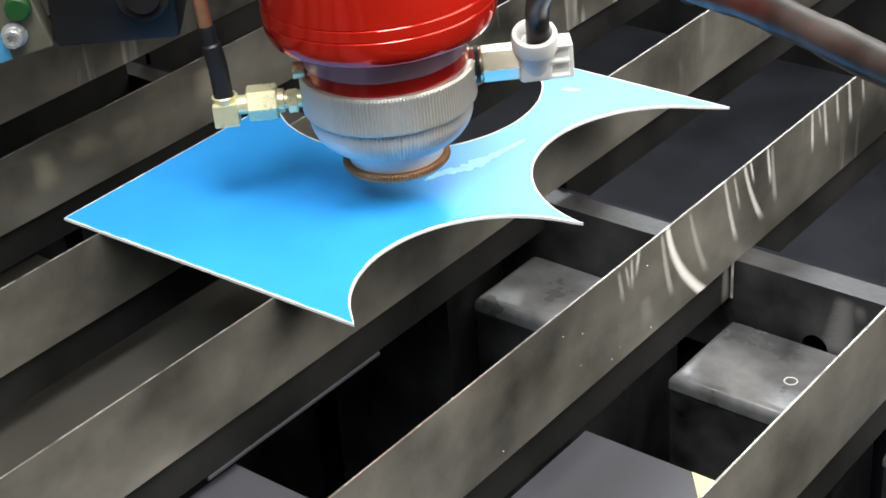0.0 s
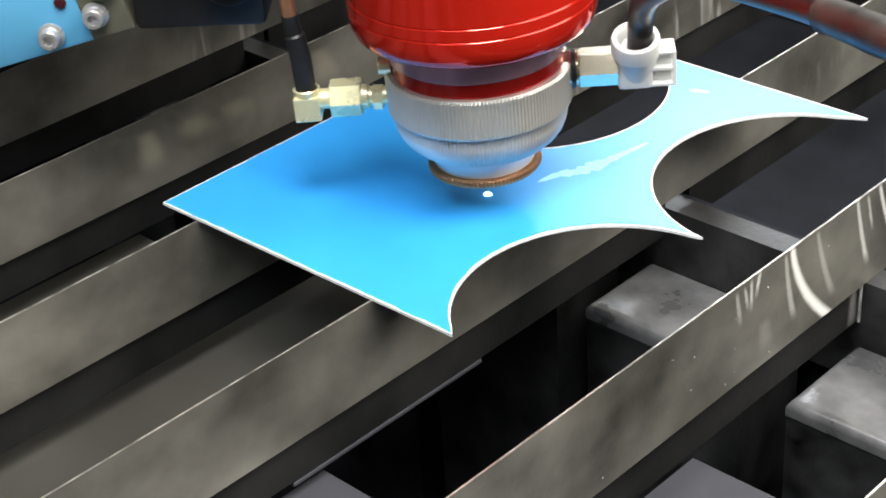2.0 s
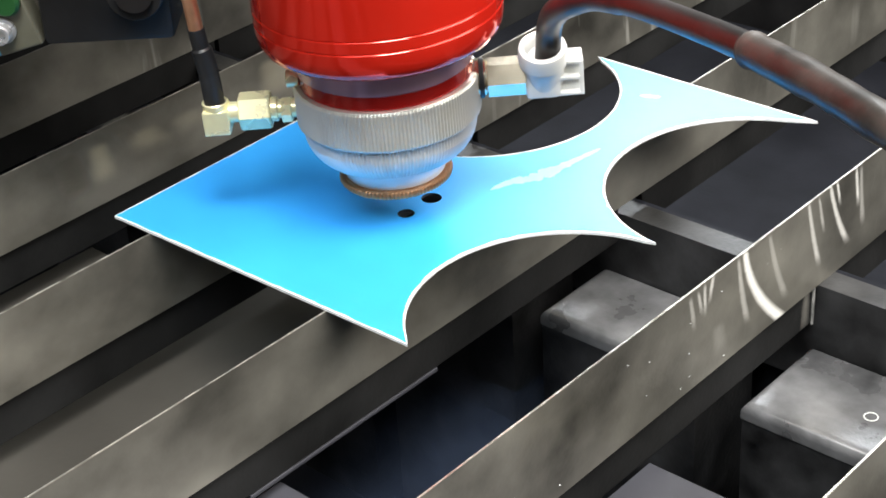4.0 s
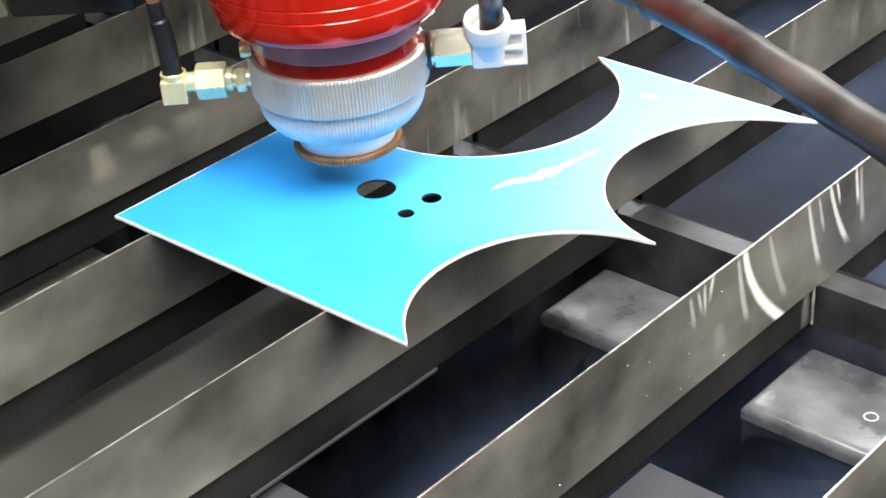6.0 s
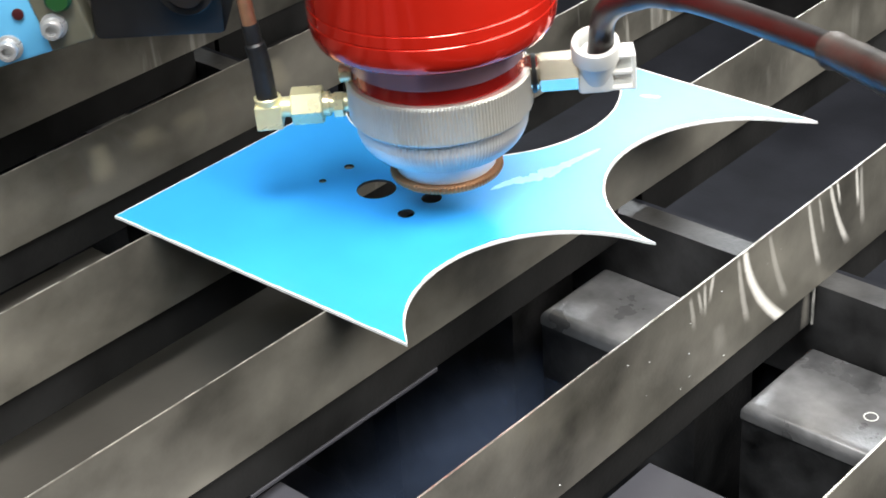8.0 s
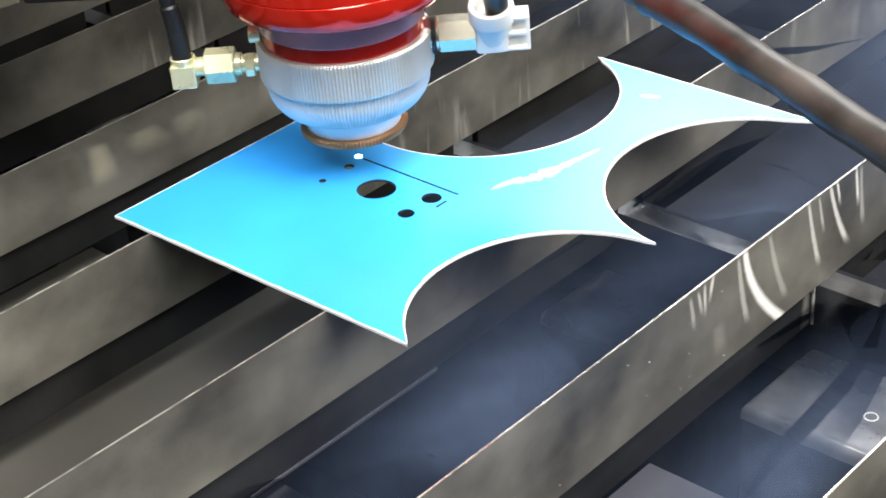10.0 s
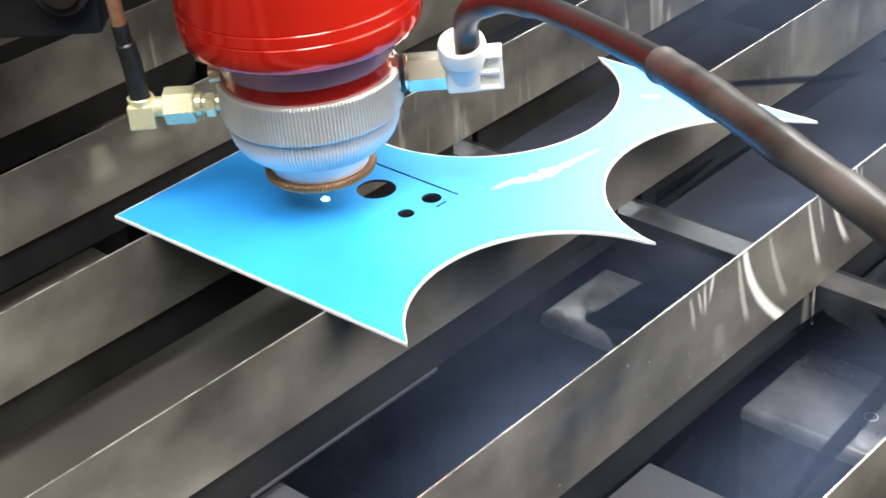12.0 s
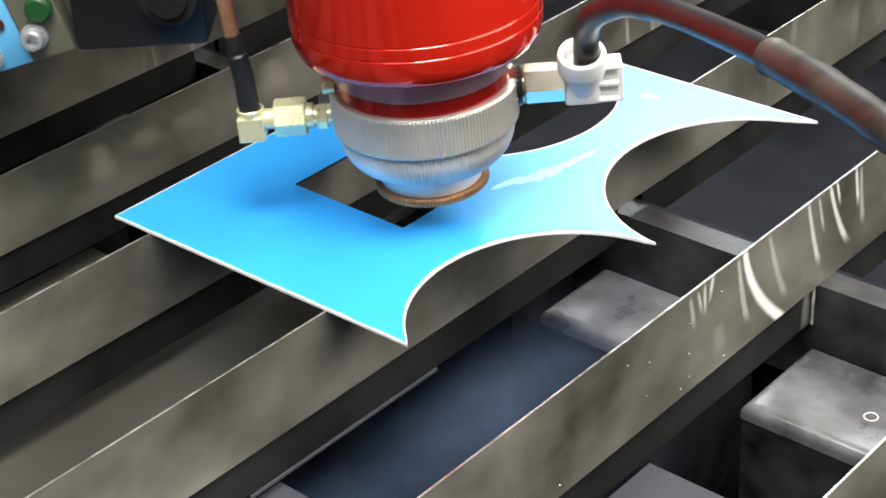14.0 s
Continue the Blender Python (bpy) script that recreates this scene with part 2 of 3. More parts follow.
def lathe(profile, n=96, teeth=None, bm=None, m=None):
    """Turns (radius, height) pairs round z. teeth: (from, to, depth) gives knurling between those heights."""
    bm = bm or bmesh.new()
    rings = []
    for r, z in profile:
        ring = []
        for i in range(n):
            a = 2 * math.pi * i / n
            rr = r
            if teeth and teeth[0] <= z <= teeth[1] and i % 2:
                rr -= teeth[2]
            v = Vector((rr * math.cos(a), rr * math.sin(a), z))
            ring.append(bm.verts.new(m @ v if m else v))
        rings.append(ring)
    for a, b in zip(rings, rings[1:]):
        for i in range(n):
            bm.faces.new((a[i], a[(i + 1) % n], b[(i + 1) % n], b[i]))
    bm.faces.new(rings[0][::-1])
    bm.faces.new(rings[-1])
    return bm


def rod(p, q, r, n=20, bm=None, bevel=0.0):
    p, q = Vector(p), Vector(q)
    m = Matrix.Translation(p) @ (q - p).to_track_quat("Z", "Y").to_matrix().to_4x4()
    d = (q - p).length
    b = bevel or min(r, d) * 0.08
    return lathe([(r - b, 0), (r, b), (r, d - b), (r - b, d)], n, None, bm, m)


def smooth_path(points, steps=10):
    pts = [Vector(p) for p in points]
    pts = [2 * pts[0] - pts[1]] + pts + [2 * pts[-1] - pts[-2]]
    out = []
    for a, b, c, d in zip(pts, pts[1:], pts[2:], pts[3:]):
        for k in range(steps):
            t = k / steps
            out.append(0.5 * (2 * b + (c - a) * t + (2 * a - 5 * b + 4 * c - d) * t * t + (3 * b - a - 3 * c + d) * t ** 3))
    return out + [pts[-2]]


def tube(points, r, n=20, steps=10):
    path = smooth_path(points, steps)
    bm = bmesh.new()
    rings = []
    up = Vector((0, 0, 1))
    for i, p in enumerate(path):
        d = (path[min(i + 1, len(path) - 1)] - path[max(i - 1, 0)]).normalized()
        side = d.cross(up)
        if side.length < 0.05:
            side = d.cross(Vector((1, 0, 0)))
        side.normalize()
        top = side.cross(d)
        rad = r(i / (len(path) - 1)) if callable(r) else r
        rings.append([bm.verts.new(p + rad * (math.cos(a) * side + math.sin(a) * top)) for a in (2 * math.pi * k / n for k in range(n))])
    for a, b in zip(rings, rings[1:]):
        for i in range(n):
            bm.faces.new((a[i], a[(i + 1) % n], b[(i + 1) % n], b[i]))
    bm.faces.new(rings[0][::-1])
    bm.faces.new(rings[-1])
    return bm


def hexagon(p, q, r, bm=None):
    return rod(p, q, r, 6, bm, 0.0004)


def sheet(outer, holes, z0, z1, dark_rim=None):
    """A flat sheet with openings; the rims take the second material."""
    bm = bmesh.new()
    edges = []
    for loop in (outer, *holes):
        vs = [bm.verts.new((x, y, z1)) for x, y in loop]
        edges += [bm.edges.new((vs[i], vs[(i + 1) % len(vs)])) for i in range(len(vs))]
    bmesh.ops.triangle_fill(bm, use_beauty=True, use_dissolve=False, edges=edges)
    top = list(bm.faces)
    for fc in top:
        if fc.normal.z < 0:
            fc.normal_flip()
    out = bmesh.ops.extrude_face_region(bm, geom=top, use_keep_orig=True)
    for v in out["geom"]:
        if isinstance(v, bmesh.types.BMVert):
            v.co.z = z0
    bm.normal_update()
    for fc in bm.faces:
        fc.material_index = 1 if abs(fc.normal.z) < 0.5 else 0
        if dark_rim and fc.material_index == 1 and all(dark_rim[0] - 1e-4 < v.co.x < dark_rim[1] + 1e-4 and dark_rim[2] - 1e-4 < v.co.y < dark_rim[3] + 1e-4 for v in fc.verts):
            fc.material_index = 2
    return bm


def disc(cx, cy, r, n=40):
    return [(cx + r * math.cos(2 * math.pi * i / n), cy + r * math.sin(2 * math.pi * i / n)) for i in range(n)]


# ---- hall ----
def build_hall():
    for name, b, m in (("floor", (-4, 4, -4, 4, -0.95, -0.85), CONCRETE), ("ceiling", (-4, 4, -4, 4, 3.0, 3.1), PLASTER),
                       ("wall_north", (-4.1, 4.1, 4, 4.15, -0.85, 3.0), PLASTER), ("wall_south", (-4.1, 4.1, -4.15, -4, -0.85, 3.0), PLASTER),
                       ("wall_east", (4, 4.15, -4, 4, -0.85, 3.0), PLASTER), ("wall_west", (-4.15, -4, -4, 4, -0.85, 3.0), PLASTER)):
        tagged(mesh_object(name, box(*b), m), "plain grey workshop " + name.split("_")[0], name.split("_")[0], kind="structure")


build_hall()

# ---- cutting bed ----
SLATS = ((0.289, 0.0305), (0.2205, 0.0305), (0.152, 0.0305), (0.083, 0.0272), (0.0152, 0.0256), (-0.0485, 0.0250), (-0.115, 0.025), (-0.181, 0.025))
SLAT_Y = (-0.30, 0.50)
LEDGE = -0.0525


def ragged_edge(x, y0, y1, seed):
    """A thin worn strip along the blade's top, nicked at uneven steps."""
    rnd = random.Random(seed)
    bm = bmesh.new()
    y = y0
    while y < y1:
        d = rnd.uniform(0.004, 0.016)
        h = rnd.uniform(0.00004, 0.00016)
        w = rnd.uniform(0.00006, 0.00026)
        box(x - 0.0003 - w / 2, x - 0.0003 + w / 2, y, min(y + d, y1) - 0.00015, 0, h, 0, bm)
        y += d
    return bm


def build_bed():
    tray = thing("hopper", "near-black scrap hopper under the cutting slats", "machine bed")
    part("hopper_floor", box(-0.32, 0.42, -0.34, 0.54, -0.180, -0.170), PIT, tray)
    part("hopper_wall", box(-0.33, -0.32, -0.34, 0.54, -0.85, -0.05), DARK, tray)
    part("hopper_wall", box(0.42, 0.43, -0.34, 0.54, -0.85, -0.05), DARK, tray)
    part("hopper_wall", box(-0.33, 0.43, -0.35, -0.34, -0.85, -0.05), DARK, tray)
    part("hopper_wall", box(-0.33, 0.43, 0.54, 0.55, -0.85, -0.05), DARK, tray)
    beam = thing("cross_beam", "dark worn steel cross beam carrying the slats", "beam")
    # web with a half-round drain notch at its foot
    cx, r = 0.1790, 0.0042
    prof = [(-0.32, LEDGE - 0.012), (cx - r, LEDGE - 0.012), (cx - r, LEDGE)] + [(cx - r * math.cos(math.pi * i / 12), LEDGE + r * math.sin(math.pi * i / 12)) for i in range(1, 12)]
    prof += [(cx + r, LEDGE), (cx + r, LEDGE - 0.012), (0.42, LEDGE - 0.012), (0.42, -0.0306), (-0.32, -0.0306)]
    bm = sheet(prof, [], 0, 0.009)
    bm.transform(Matrix.Translation((0, 0.137, 0)) @ pose(0, 0, 0, 90))
    for fc in bm.faces:
        fc.material_index = 0
    part("web", bm, WORN_SHADE, beam)
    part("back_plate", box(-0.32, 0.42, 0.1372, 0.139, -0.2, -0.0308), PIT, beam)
    xs = [x for x, _ in SLATS]
    for x1, x0 in zip(xs, xs[1:]):
        left, front = (x0 - 0.0085, 0.0965) if x0 < 0.10 else (x0 - 0.0022, 0.0925)
        # dark sides and pale top put the block's light and shade into colour
        block = part("support_block", box(left + 0.0003, x1 - 0.0203, front + 0.0003, 0.1276, -0.170, LEDGE - 0.0052), WORN_SHADE, beam)
        bm = box(left, x1 - 0.0200, front, 0.1276, LEDGE - 0.0052, LEDGE)
        top = [e for e in bm.edges if all(v.co.z > LEDGE - 1e-6 for v in e.verts) and any(v.co.y < 0.127 for v in e.verts)]
        bmesh.ops.bevel(bm, geom=top, offset=0.0030, segments=6, affect="EDGES", profile=0.5)
        part("block_top", bm, LIT_TOP, block, "worn grey top with rounded edges, coloured lighter as the lit side", True)
        if abs(x0 - 0.152) < 0.001:
            bm = bmesh.new()
            ring_profile = [(0.0019 + 0.00022 * math.cos(a), LEDGE + 0.00006 + 0.00012 * math.sin(a)) for a in (2 * math.pi * i / 8 for i in range(9))]
            for p, q in zip(ring_profile, ring_profile[1:]):
                for i in range(40):
                    a, b = 2 * math.pi * i / 40, 2 * math.pi * (i + 1) / 40
                    bm.faces.new([bm.verts.new((0.1815 + u[0] * math.cos(c), 0.1085 + u[0] * math.sin(c), u[1])) for u, c in ((p, a), (p, b), (q, b), (q, a))])
            part("drilled_mark", bm, WHITE, block, "bright ring round a drilled mark")
    for i, (x, h) in enumerate(SLATS):
        sl = thing("support_slat", "tall grey steel support slat with worn bright top edge", "slat", "support slats of the cutting bed")
        blade = part("blade", box(x - 0.0006, x, *SLAT_Y, -h, 0, 0), {0.152: STREAKED, -0.0485: STAINED}.get(x, STEEL), sl)
        part("top_edge", ragged_edge(x, *SLAT_Y, i), EDGE, sl)
        part("rail", box(x - 0.004, x - 0.0012, SLAT_Y[0], 0.1272, -h - 0.0128, -h, 0.0003), RAIL_GLINT if x == 0.152 else RAIL, sl)
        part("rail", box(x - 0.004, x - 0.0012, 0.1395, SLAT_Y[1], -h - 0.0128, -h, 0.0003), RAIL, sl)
        if abs(x - 0.152) < 0.001:
            rnd = random.Random(5)
            bm = bmesh.new()
            for k in range(14):
                bmesh.ops.create_icosphere(bm, subdivisions=1, radius=rnd.uniform(0.00008, 0.00022), matrix=Matrix.Translation((x, rnd.gauss(0.062, 0.03), -rnd.uniform(0.004, 0.029))))
            tagged(part("spatter", bm, RAW, blade, "tiny bright metal spatter drops"), kind="stuff")
        if x == 0.152:
            part("weld_bead", rod((x - 0.0008, 0.1268, -h - 0.0130), (x - 0.0008, 0.1268, -h - 0.0005), 0.0005, 8), EDGE, sl, "bright weld bead at the rail end", True)
    # lower ledges and cover plates seen between the slats
    ledge = thing("ledge_bar", "narrow grey steel ledge bar below a slat", "bar")
    part("bar", box(0.0797, 0.0818, -0.03, 0.0420, -0.0418, -0.0404, 0.0004), GREY, ledge)
    for k, (x0, x1, y0, y1, z) in enumerate(((0.0785, 0.147, -0.30, -0.0172, -0.0452), (0.1516, 0.2155, -0.30, 0.0462, -0.0437), (0.0045, 0.0690, -0.30, 0.070, -0.0452), (0.2222, 0.284, -0.30, 0.044, -0.0437), (-0.0600, 0.0030, -0.30, 0.030, -0.0452))):
        tagged(mesh_object("cover_plate", box(x0, x1, y0, y1, z - 0.003, z, 0.0003), OLIVE if k in (2, 4) else GREY), "flat grey steel cover plate below the slats", "plate", "cover plates below the slats")
    card = mesh_object("paper_scrap", sheet([(0.1856, 0.0457), (0.1985, 0.0457), (0.1965, 0.0385), (0.1925, 0.0372)], [], -0.0435, -0.0433), YELLOW)
    tagged(card, "small pale yellow paper scrap on a cover plate", "paper scrap")


build_bed()

# ---- sheet being cut ----
T = 0.0008
RX0, RX1, RY0, RY1 = 0.0286, 0.0712, 0.0432, 0.0666
K = 0.0007
HOLES = (("large", 0.0499, 0.0550, 0.0057), ("medium", 0.0663, 0.0603, 0.0029), ("medium", 0.0664, 0.0496, 0.0024),
         ("small", 0.0340, 0.0602, 0.0015), ("small", 0.0338, 0.0494, 0.0011))


def arc(cx, cy, r, a0, a1, n=40):
    return [(cx + r * math.cos(radians(a0 + (a1 - a0) * i / n)), cy + r * math.sin(radians(a0 + (a1 - a0) * i / n))) for i in range(n + 1)]


def plate_outline():
    pts = [(0, 0), (0.1106, 0.0020)]
    pts += arc(0.1335, 0.0360, 0.0405, 235, 94, 40)[1:-1]
    pts += [(0.1312, 0.0772)]
    pts += arc(0.1356, 0.1187, 0.0419, 262, 108, 44)[1:-1]
    pts += [(0.1290, 0.1625), (0.0476, 0.1625)]
    pts += arc(0.0336, 0.1205, 0.0433, 70, -143, 60)[1:-1]
    pts += [(-0.0008, 0.0950)]
    return pts


def rim(loop, width, z, rnd):
    """The narrow bare strip along a cut edge, uneven in width; loop runs anticlockwise, the strip lies on its left."""
    bm = bmesh.new()
    n = len(loop)
    outer, inner_ = [], []
    for i in range(n):
        a, b, c = Vector(loop[i - 1]), Vector(loop[i]), Vector(loop[(i + 1) % n])
        d = ((b - a).normalized() + (c - b).normalized())
        d = d.normalized() if d.length > 1e-6 else (c - b).normalized()
        w = width * rnd.uniform(0.55, 1.35)
        nrm = Vector((-d.y, d.x))
        outer.append(bm.verts.new((b.x, b.y, z)))
        inner_.append(bm.verts.new((b.x + nrm.x * w, b.y + nrm.y * w, z + 0.00002)))
    for i in range(n):
        j = (i + 1) % n
        bm.faces.new((outer[i], outer[j], inner_[j], inner_[i]))
    return bm


def finer(loop, step=0.0025):
    out = []
    for a, b in zip(loop, loop[1:] + loop[:1]):
        k = max(1, int(math.dist(a, b) / step))
        out += [(a[0] + (b[0] - a[0]) * i / k, a[1] + (b[1] - a[1]) * i / k) for i in range(k)]
    return out


rect = [(RX0, RY0), (RX1, RY0), (RX1, RY1), (RX0, RY1)]
plate = tagged(mesh_object("cut_sheet", sheet(plate_outline(), [rect], 0, T, (RX0, RX1, RY0, RY1)), [FILM, RAW, BURN_DARK]),
               "thin sheet with bright blue film and scalloped cut edges", "metal sheet")
part("bare_rim", rim(finer(plate_outline()), 0.00048, T + 0.00002, random.Random(3)), RAW, plate, "whitish bare rim along the cut edge")
for a0, a1, off in ((118, 124, 0.0013), (126, 131, 0.0014), (134, 139, 0.0011), (142, 147, 0.0010), (150, 160, 0.0008)):
    inner_arc, outer_arc = arc(0.1335, 0.0360, 0.0405 + off, a0, a1, 8), arc(0.1335, 0.0360, 0.0405 + off + 0.00025, a0 + 0.5, a1 - 0.5, 8)
    part("burn_mark", sheet(inner_arc + outer_arc[::-1], [], T + 0.00001, T + 0.00004), [BURN_DARK, BURN_DARK], plate, "short dark burn dash")
rnd = random.Random(11)
# pale strips laid on the film stand for a tube lamp's reflection
for spine, width in (([(0.0768, 0.0736), (0.0786, 0.0807), (0.0819, 0.0855), (0.0838, 0.0922), (0.0853, 0.1009), (0.0869, 0.1115)], 0.0024), ([(0.0755, 0.1468), (0.0815, 0.1494)], 0.0014)):
    path = [p.to_2d() for p in smooth_path([(*p, 0) for p in spine], 6)]
    left, right_ = [], []
    for i, p in enumerate(path):
        d = (path[min(i + 1, len(path) - 1)] - path[max(i - 1, 0)]).normalized()
        w = width * math.sin(math.pi * (i + 0.3) / (len(path) - 0.4)) ** 0.7 * rnd.uniform(0.6, 1.25)
        left.append((p.x - d.y * w, p.y + d.x * w))
        right_.append((p.x + d.y * w, p.y - d.x * w))
    part("film_glint", sheet(left + right_[::-1], [], T + 0.00001, T + 0.00003), [FILM_GLINT, FILM_GLINT], plate, "pale streak painted as a lamp reflection on the film")
E0 = 0.00001
inner = [(RX0 + K, RY0 + K), (RX1 - K, RY0 + K), (RX1 - K, RY1 - K), (RX0 + K, RY1 - K)]
slug = tagged(mesh_object("cut_out_panel", sheet(inner, [disc(x, y, r) for _, x, y, r in HOLES], 0, T), [FILM, BURN_DARK]),
              "small blue rectangular panel with five holes, cut from the sheet", "metal panel")
slivers = []


def sliver(x0, x1, y0, y1, t):
    ob = tagged(mesh_object("kerf_sliver", sheet([(x0, y0), (x1, y0), (x1, y1), (x0, y1)], [], 0.0001, T), [FILM, BURN_DARK]),
                "hair-thin blue sliver of the sheet in the cutting line", "metal sliver", "slivers along the cutting line")
    slivers.append((ob, t))


N = 8
for i in range(N):
    w, h = RX1 - RX0, RY1 - RY0 - 2 * K
    sliver(RX1 - w * (i + 1) / N, RX1 - w * i / N, RY1 - K, RY1, 8.3 + 1.9 * (i + 1) / N)
    sliver(RX0 + w * i / N, RX0 + w * (i + 1) / N, RY0, RY0 + K, 13.62)
    if i < 5:
        sliver(RX0, RX0 + K, RY1 - K - h * (i + 1) / 5, RY1 - K - h * i / 5, 10.35 + 1.1 * (i + 1) / 5)
        sliver(RX1 - K, RX1, RY0 + K + h * i / 5, RY0 + K + h * (i + 1) / 5, (8.6 if i == 3 else 13.55 + 0.1 * i / 5))
discs = []
for size, x, y, r in HOLES:
    d = tagged(mesh_object("round_slug", sheet(disc(0, 0, r - E0), [], 0, T), [FILM, RAW]),
               size + " round blue slug cut out of the panel", "metal slug", "slugs cut from the panel")
    d.location = (x, y, 0)
    discs.append(d)


# ---- laser head ----
RIGHT = Vector((0.7484, 0.6632, 0))
NEAR = Vector((0.6632, -0.7484, 0))


def at(r, n, z):
    """r along the bed to one side, n towards the operator, z up; metres from the head's axis."""
    return RIGHT * r + NEAR * n + Vector((0, 0, z))


def oriented(r, n, z):
    """A frame at that place with x along RIGHT and y away from the operator."""
    m = Matrix((RIGHT, -NEAR, Vector((0, 0, 1)))).transposed().to_4x4()
    return Matrix.Translation(at(r, n, z)) @ m


head = thing("laser_cutting_head", "red anodised laser cutting head with knurled aluminium rings", "laser head")
part("nozzle", lathe([(0.0010, 0.0052), (0.0018, 0.0054), (0.0046, 0.0085), (0.0052, 0.0112)], 40), TIP, head, "copper cone nozzle", True)
part("bronze_ring", lathe([(0.0140, 0.0100), (0.0155, 0.0104), (0.0158, 0.0112), (0.0156, 0.0120), (0.0148, 0.0125)], 180, (0.0103, 0.0121, 0.0003)), COPPER, head, "thin knurled bronze ring")
part("ceramic_ring", lathe([(0.0116, 0.0118), (0.0138, 0.0124), (0.0143, 0.0150), (0.0150, 0.0186)], 64), CERAMIC, head, "white ceramic ring", True)
part("lower_knurled_ring", lathe([(0.0150, 0.0182), (0.0180, 0.0184), (0.0188, 0.0187), (0.0196, 0.0192), (0.0211, 0.0206), (0.0224, 0.0224), (0.0231, 0.0240), (0.0235, 0.0254), (0.0235, 0.0292), (0.0226, 0.0298)], 290, (0.0184, 0.0294, 0.00042)), RINGALU, head, "knurled bright aluminium ring")
part("upper_knurled_ring", lathe([(0.0228, 0.0292), (0.0246, 0.0295), (0.0251, 0.0300), (0.0251, 0.0399), (0.0245, 0.0408), (0.0226, 0.0409)], 310, (0.0297, 0.0401, 0.00032)), ALU, head, "knurled satin aluminium ring")
part("neck", lathe([(0.0228, 0.0404), (0.0234, 0.0412), (0.0234, 0.0500), (0.0228, 0.0534)], 96), RED_SHADE, head, "red anodised neck, coloured darker as shade under the body", True)
# thin sleeve that carries the neck's reflection as colour
part("neck_reflection", lathe([(0.0235, 0.0450), (0.0239, 0.0454), (0.0239, 0.0522), (0.0236, 0.0525)], 96), LILAC, head, "pale lilac reflection painted as a band round the neck", True)
part("body", lathe([(0.0240, 0.0526), (0.0294, 0.0527), (0.0308, 0.0531), (0.0318, 0.0541), (0.0325, 0.0557), (0.0329, 0.0580), (0.0330, 0.0607), (0.0327, 0.0610), (0.0330, 0.0613), (0.0330, 0.0642), (0.0327, 0.0645), (0.0330, 0.0648), (0.0330, 0.1700), (0.0320, 0.1715)], 128), RED, head, "red anodised cylindrical body with two fine grooves", True)
lug = part("mounting_screw", rod(at(-0.0228, 0.004, 0.0432), at(-0.0262, 0.004, 0.0432), 0.0024, 16), BRASS, head, "small brass screw", True)


FZ = 0.0375
fit_ob = part("air_fitting", rod(at(0.0228, 0, FZ), at(0.0270, 0, FZ), 0.0050, 28), NICKEL, head, "nickel and white plastic push-in elbow", True)
part("hex_nut", hexagon(at(0.0268, 0, FZ - 0.0003), at(0.0376, 0, FZ - 0.0003), 0.0053), NICKEL, fit_ob, "nickel hexagon")
# black ring added as the dark gap between knurled ring and nut
part("gap_ring", rod(at(0.0249, 0, FZ - 0.0003), at(0.0262, 0, FZ - 0.0003), 0.0054, 28), SLEEVE, fit_ob, "black ring standing for the dark gap beside the nut", True)
part("elbow_body", box(-0.0046, 0.0046, -0.0044, 0.0044, -0.0060, 0.0040, 0.0012), WHITE, fit_ob, "", True).matrix_local = oriented(0.0418, 0, FZ)
SOCKET = Matrix.Translation(at(0.0422, 0, FZ)) @ Matrix.Rotation(radians(20), 4, RIGHT)
part("socket", lathe([(0.0046, -0.003), (0.0056, -0.002), (0.0058, 0.0036), (0.0060, 0.0040), (0.0065, 0.0046), (0.0066, 0.0082), (0.0063, 0.0094), (0.0051, 0.0097), (0.0043, 0.0086), (0.0040, 0.0060)], 48, None, None, SOCKET), WHITE, fit_ob, "", True)
frame_bm = box(0, 0.0075, -0.0043, 0.0043, -0.0050, -0.0040, 0.0003)
for z0, z1 in ((-0.0004, 0.0006), (0.0042, 0.0050)):
    box(0, 0.0075, -0.0043, 0.0043, z0, z1, 0.0002, frame_bm)
for y0, y1 in ((-0.0043, -0.0034), (0.0034, 0.0043)):
    for x0, x1 in ((0, 0.0012), (0.0064, 0.0075)):
        box(x0, x1, y0, y1, -0.0045, 0.0046, 0.0002, frame_bm)
box(0.001, 0.0065, -0.0022, 0.0022, -0.0045, 0.0045, 0.0002, frame_bm)
part("locking_frame", frame_bm, WHITE, fit_ob, "open white plastic locking frame").matrix_local = oriented(0.0452, 0, FZ - 0.0004)

SZ = 0.0327
sma = part("signal_connector", rod(at(-0.0232, 0, SZ), at(-0.0320, 0, SZ), 0.0026, 24), BRASS, head, "gold-plated right-angle signal connector", True)
part("flange_ring", rod(at(-0.0262, 0, SZ - 0.0005), at(-0.0290, 0, SZ - 0.0005), 0.0036, 8), BRASS, sma, "")
part("hex_nut", hexagon(at(-0.0318, 0, SZ), at(-0.0405, 0, SZ), 0.0052), BRASS, sma)
part("collar", rod(at(-0.0300, 0, SZ), at(-0.0320, 0, SZ), 0.0034, 24), BRASS, sma, "", True)
part("collar", rod(at(-0.0402, 0, SZ), at(-0.0435, 0, SZ), 0.0028, 24), BRASS, sma, "", True)
part("elbow_block", box(-0.0036, 0.0036, -0.0036, 0.0036, -0.0052, 0.0018, 0.0004), BRASS, sma).matrix_local = oriented(-0.0468, 0, SZ)
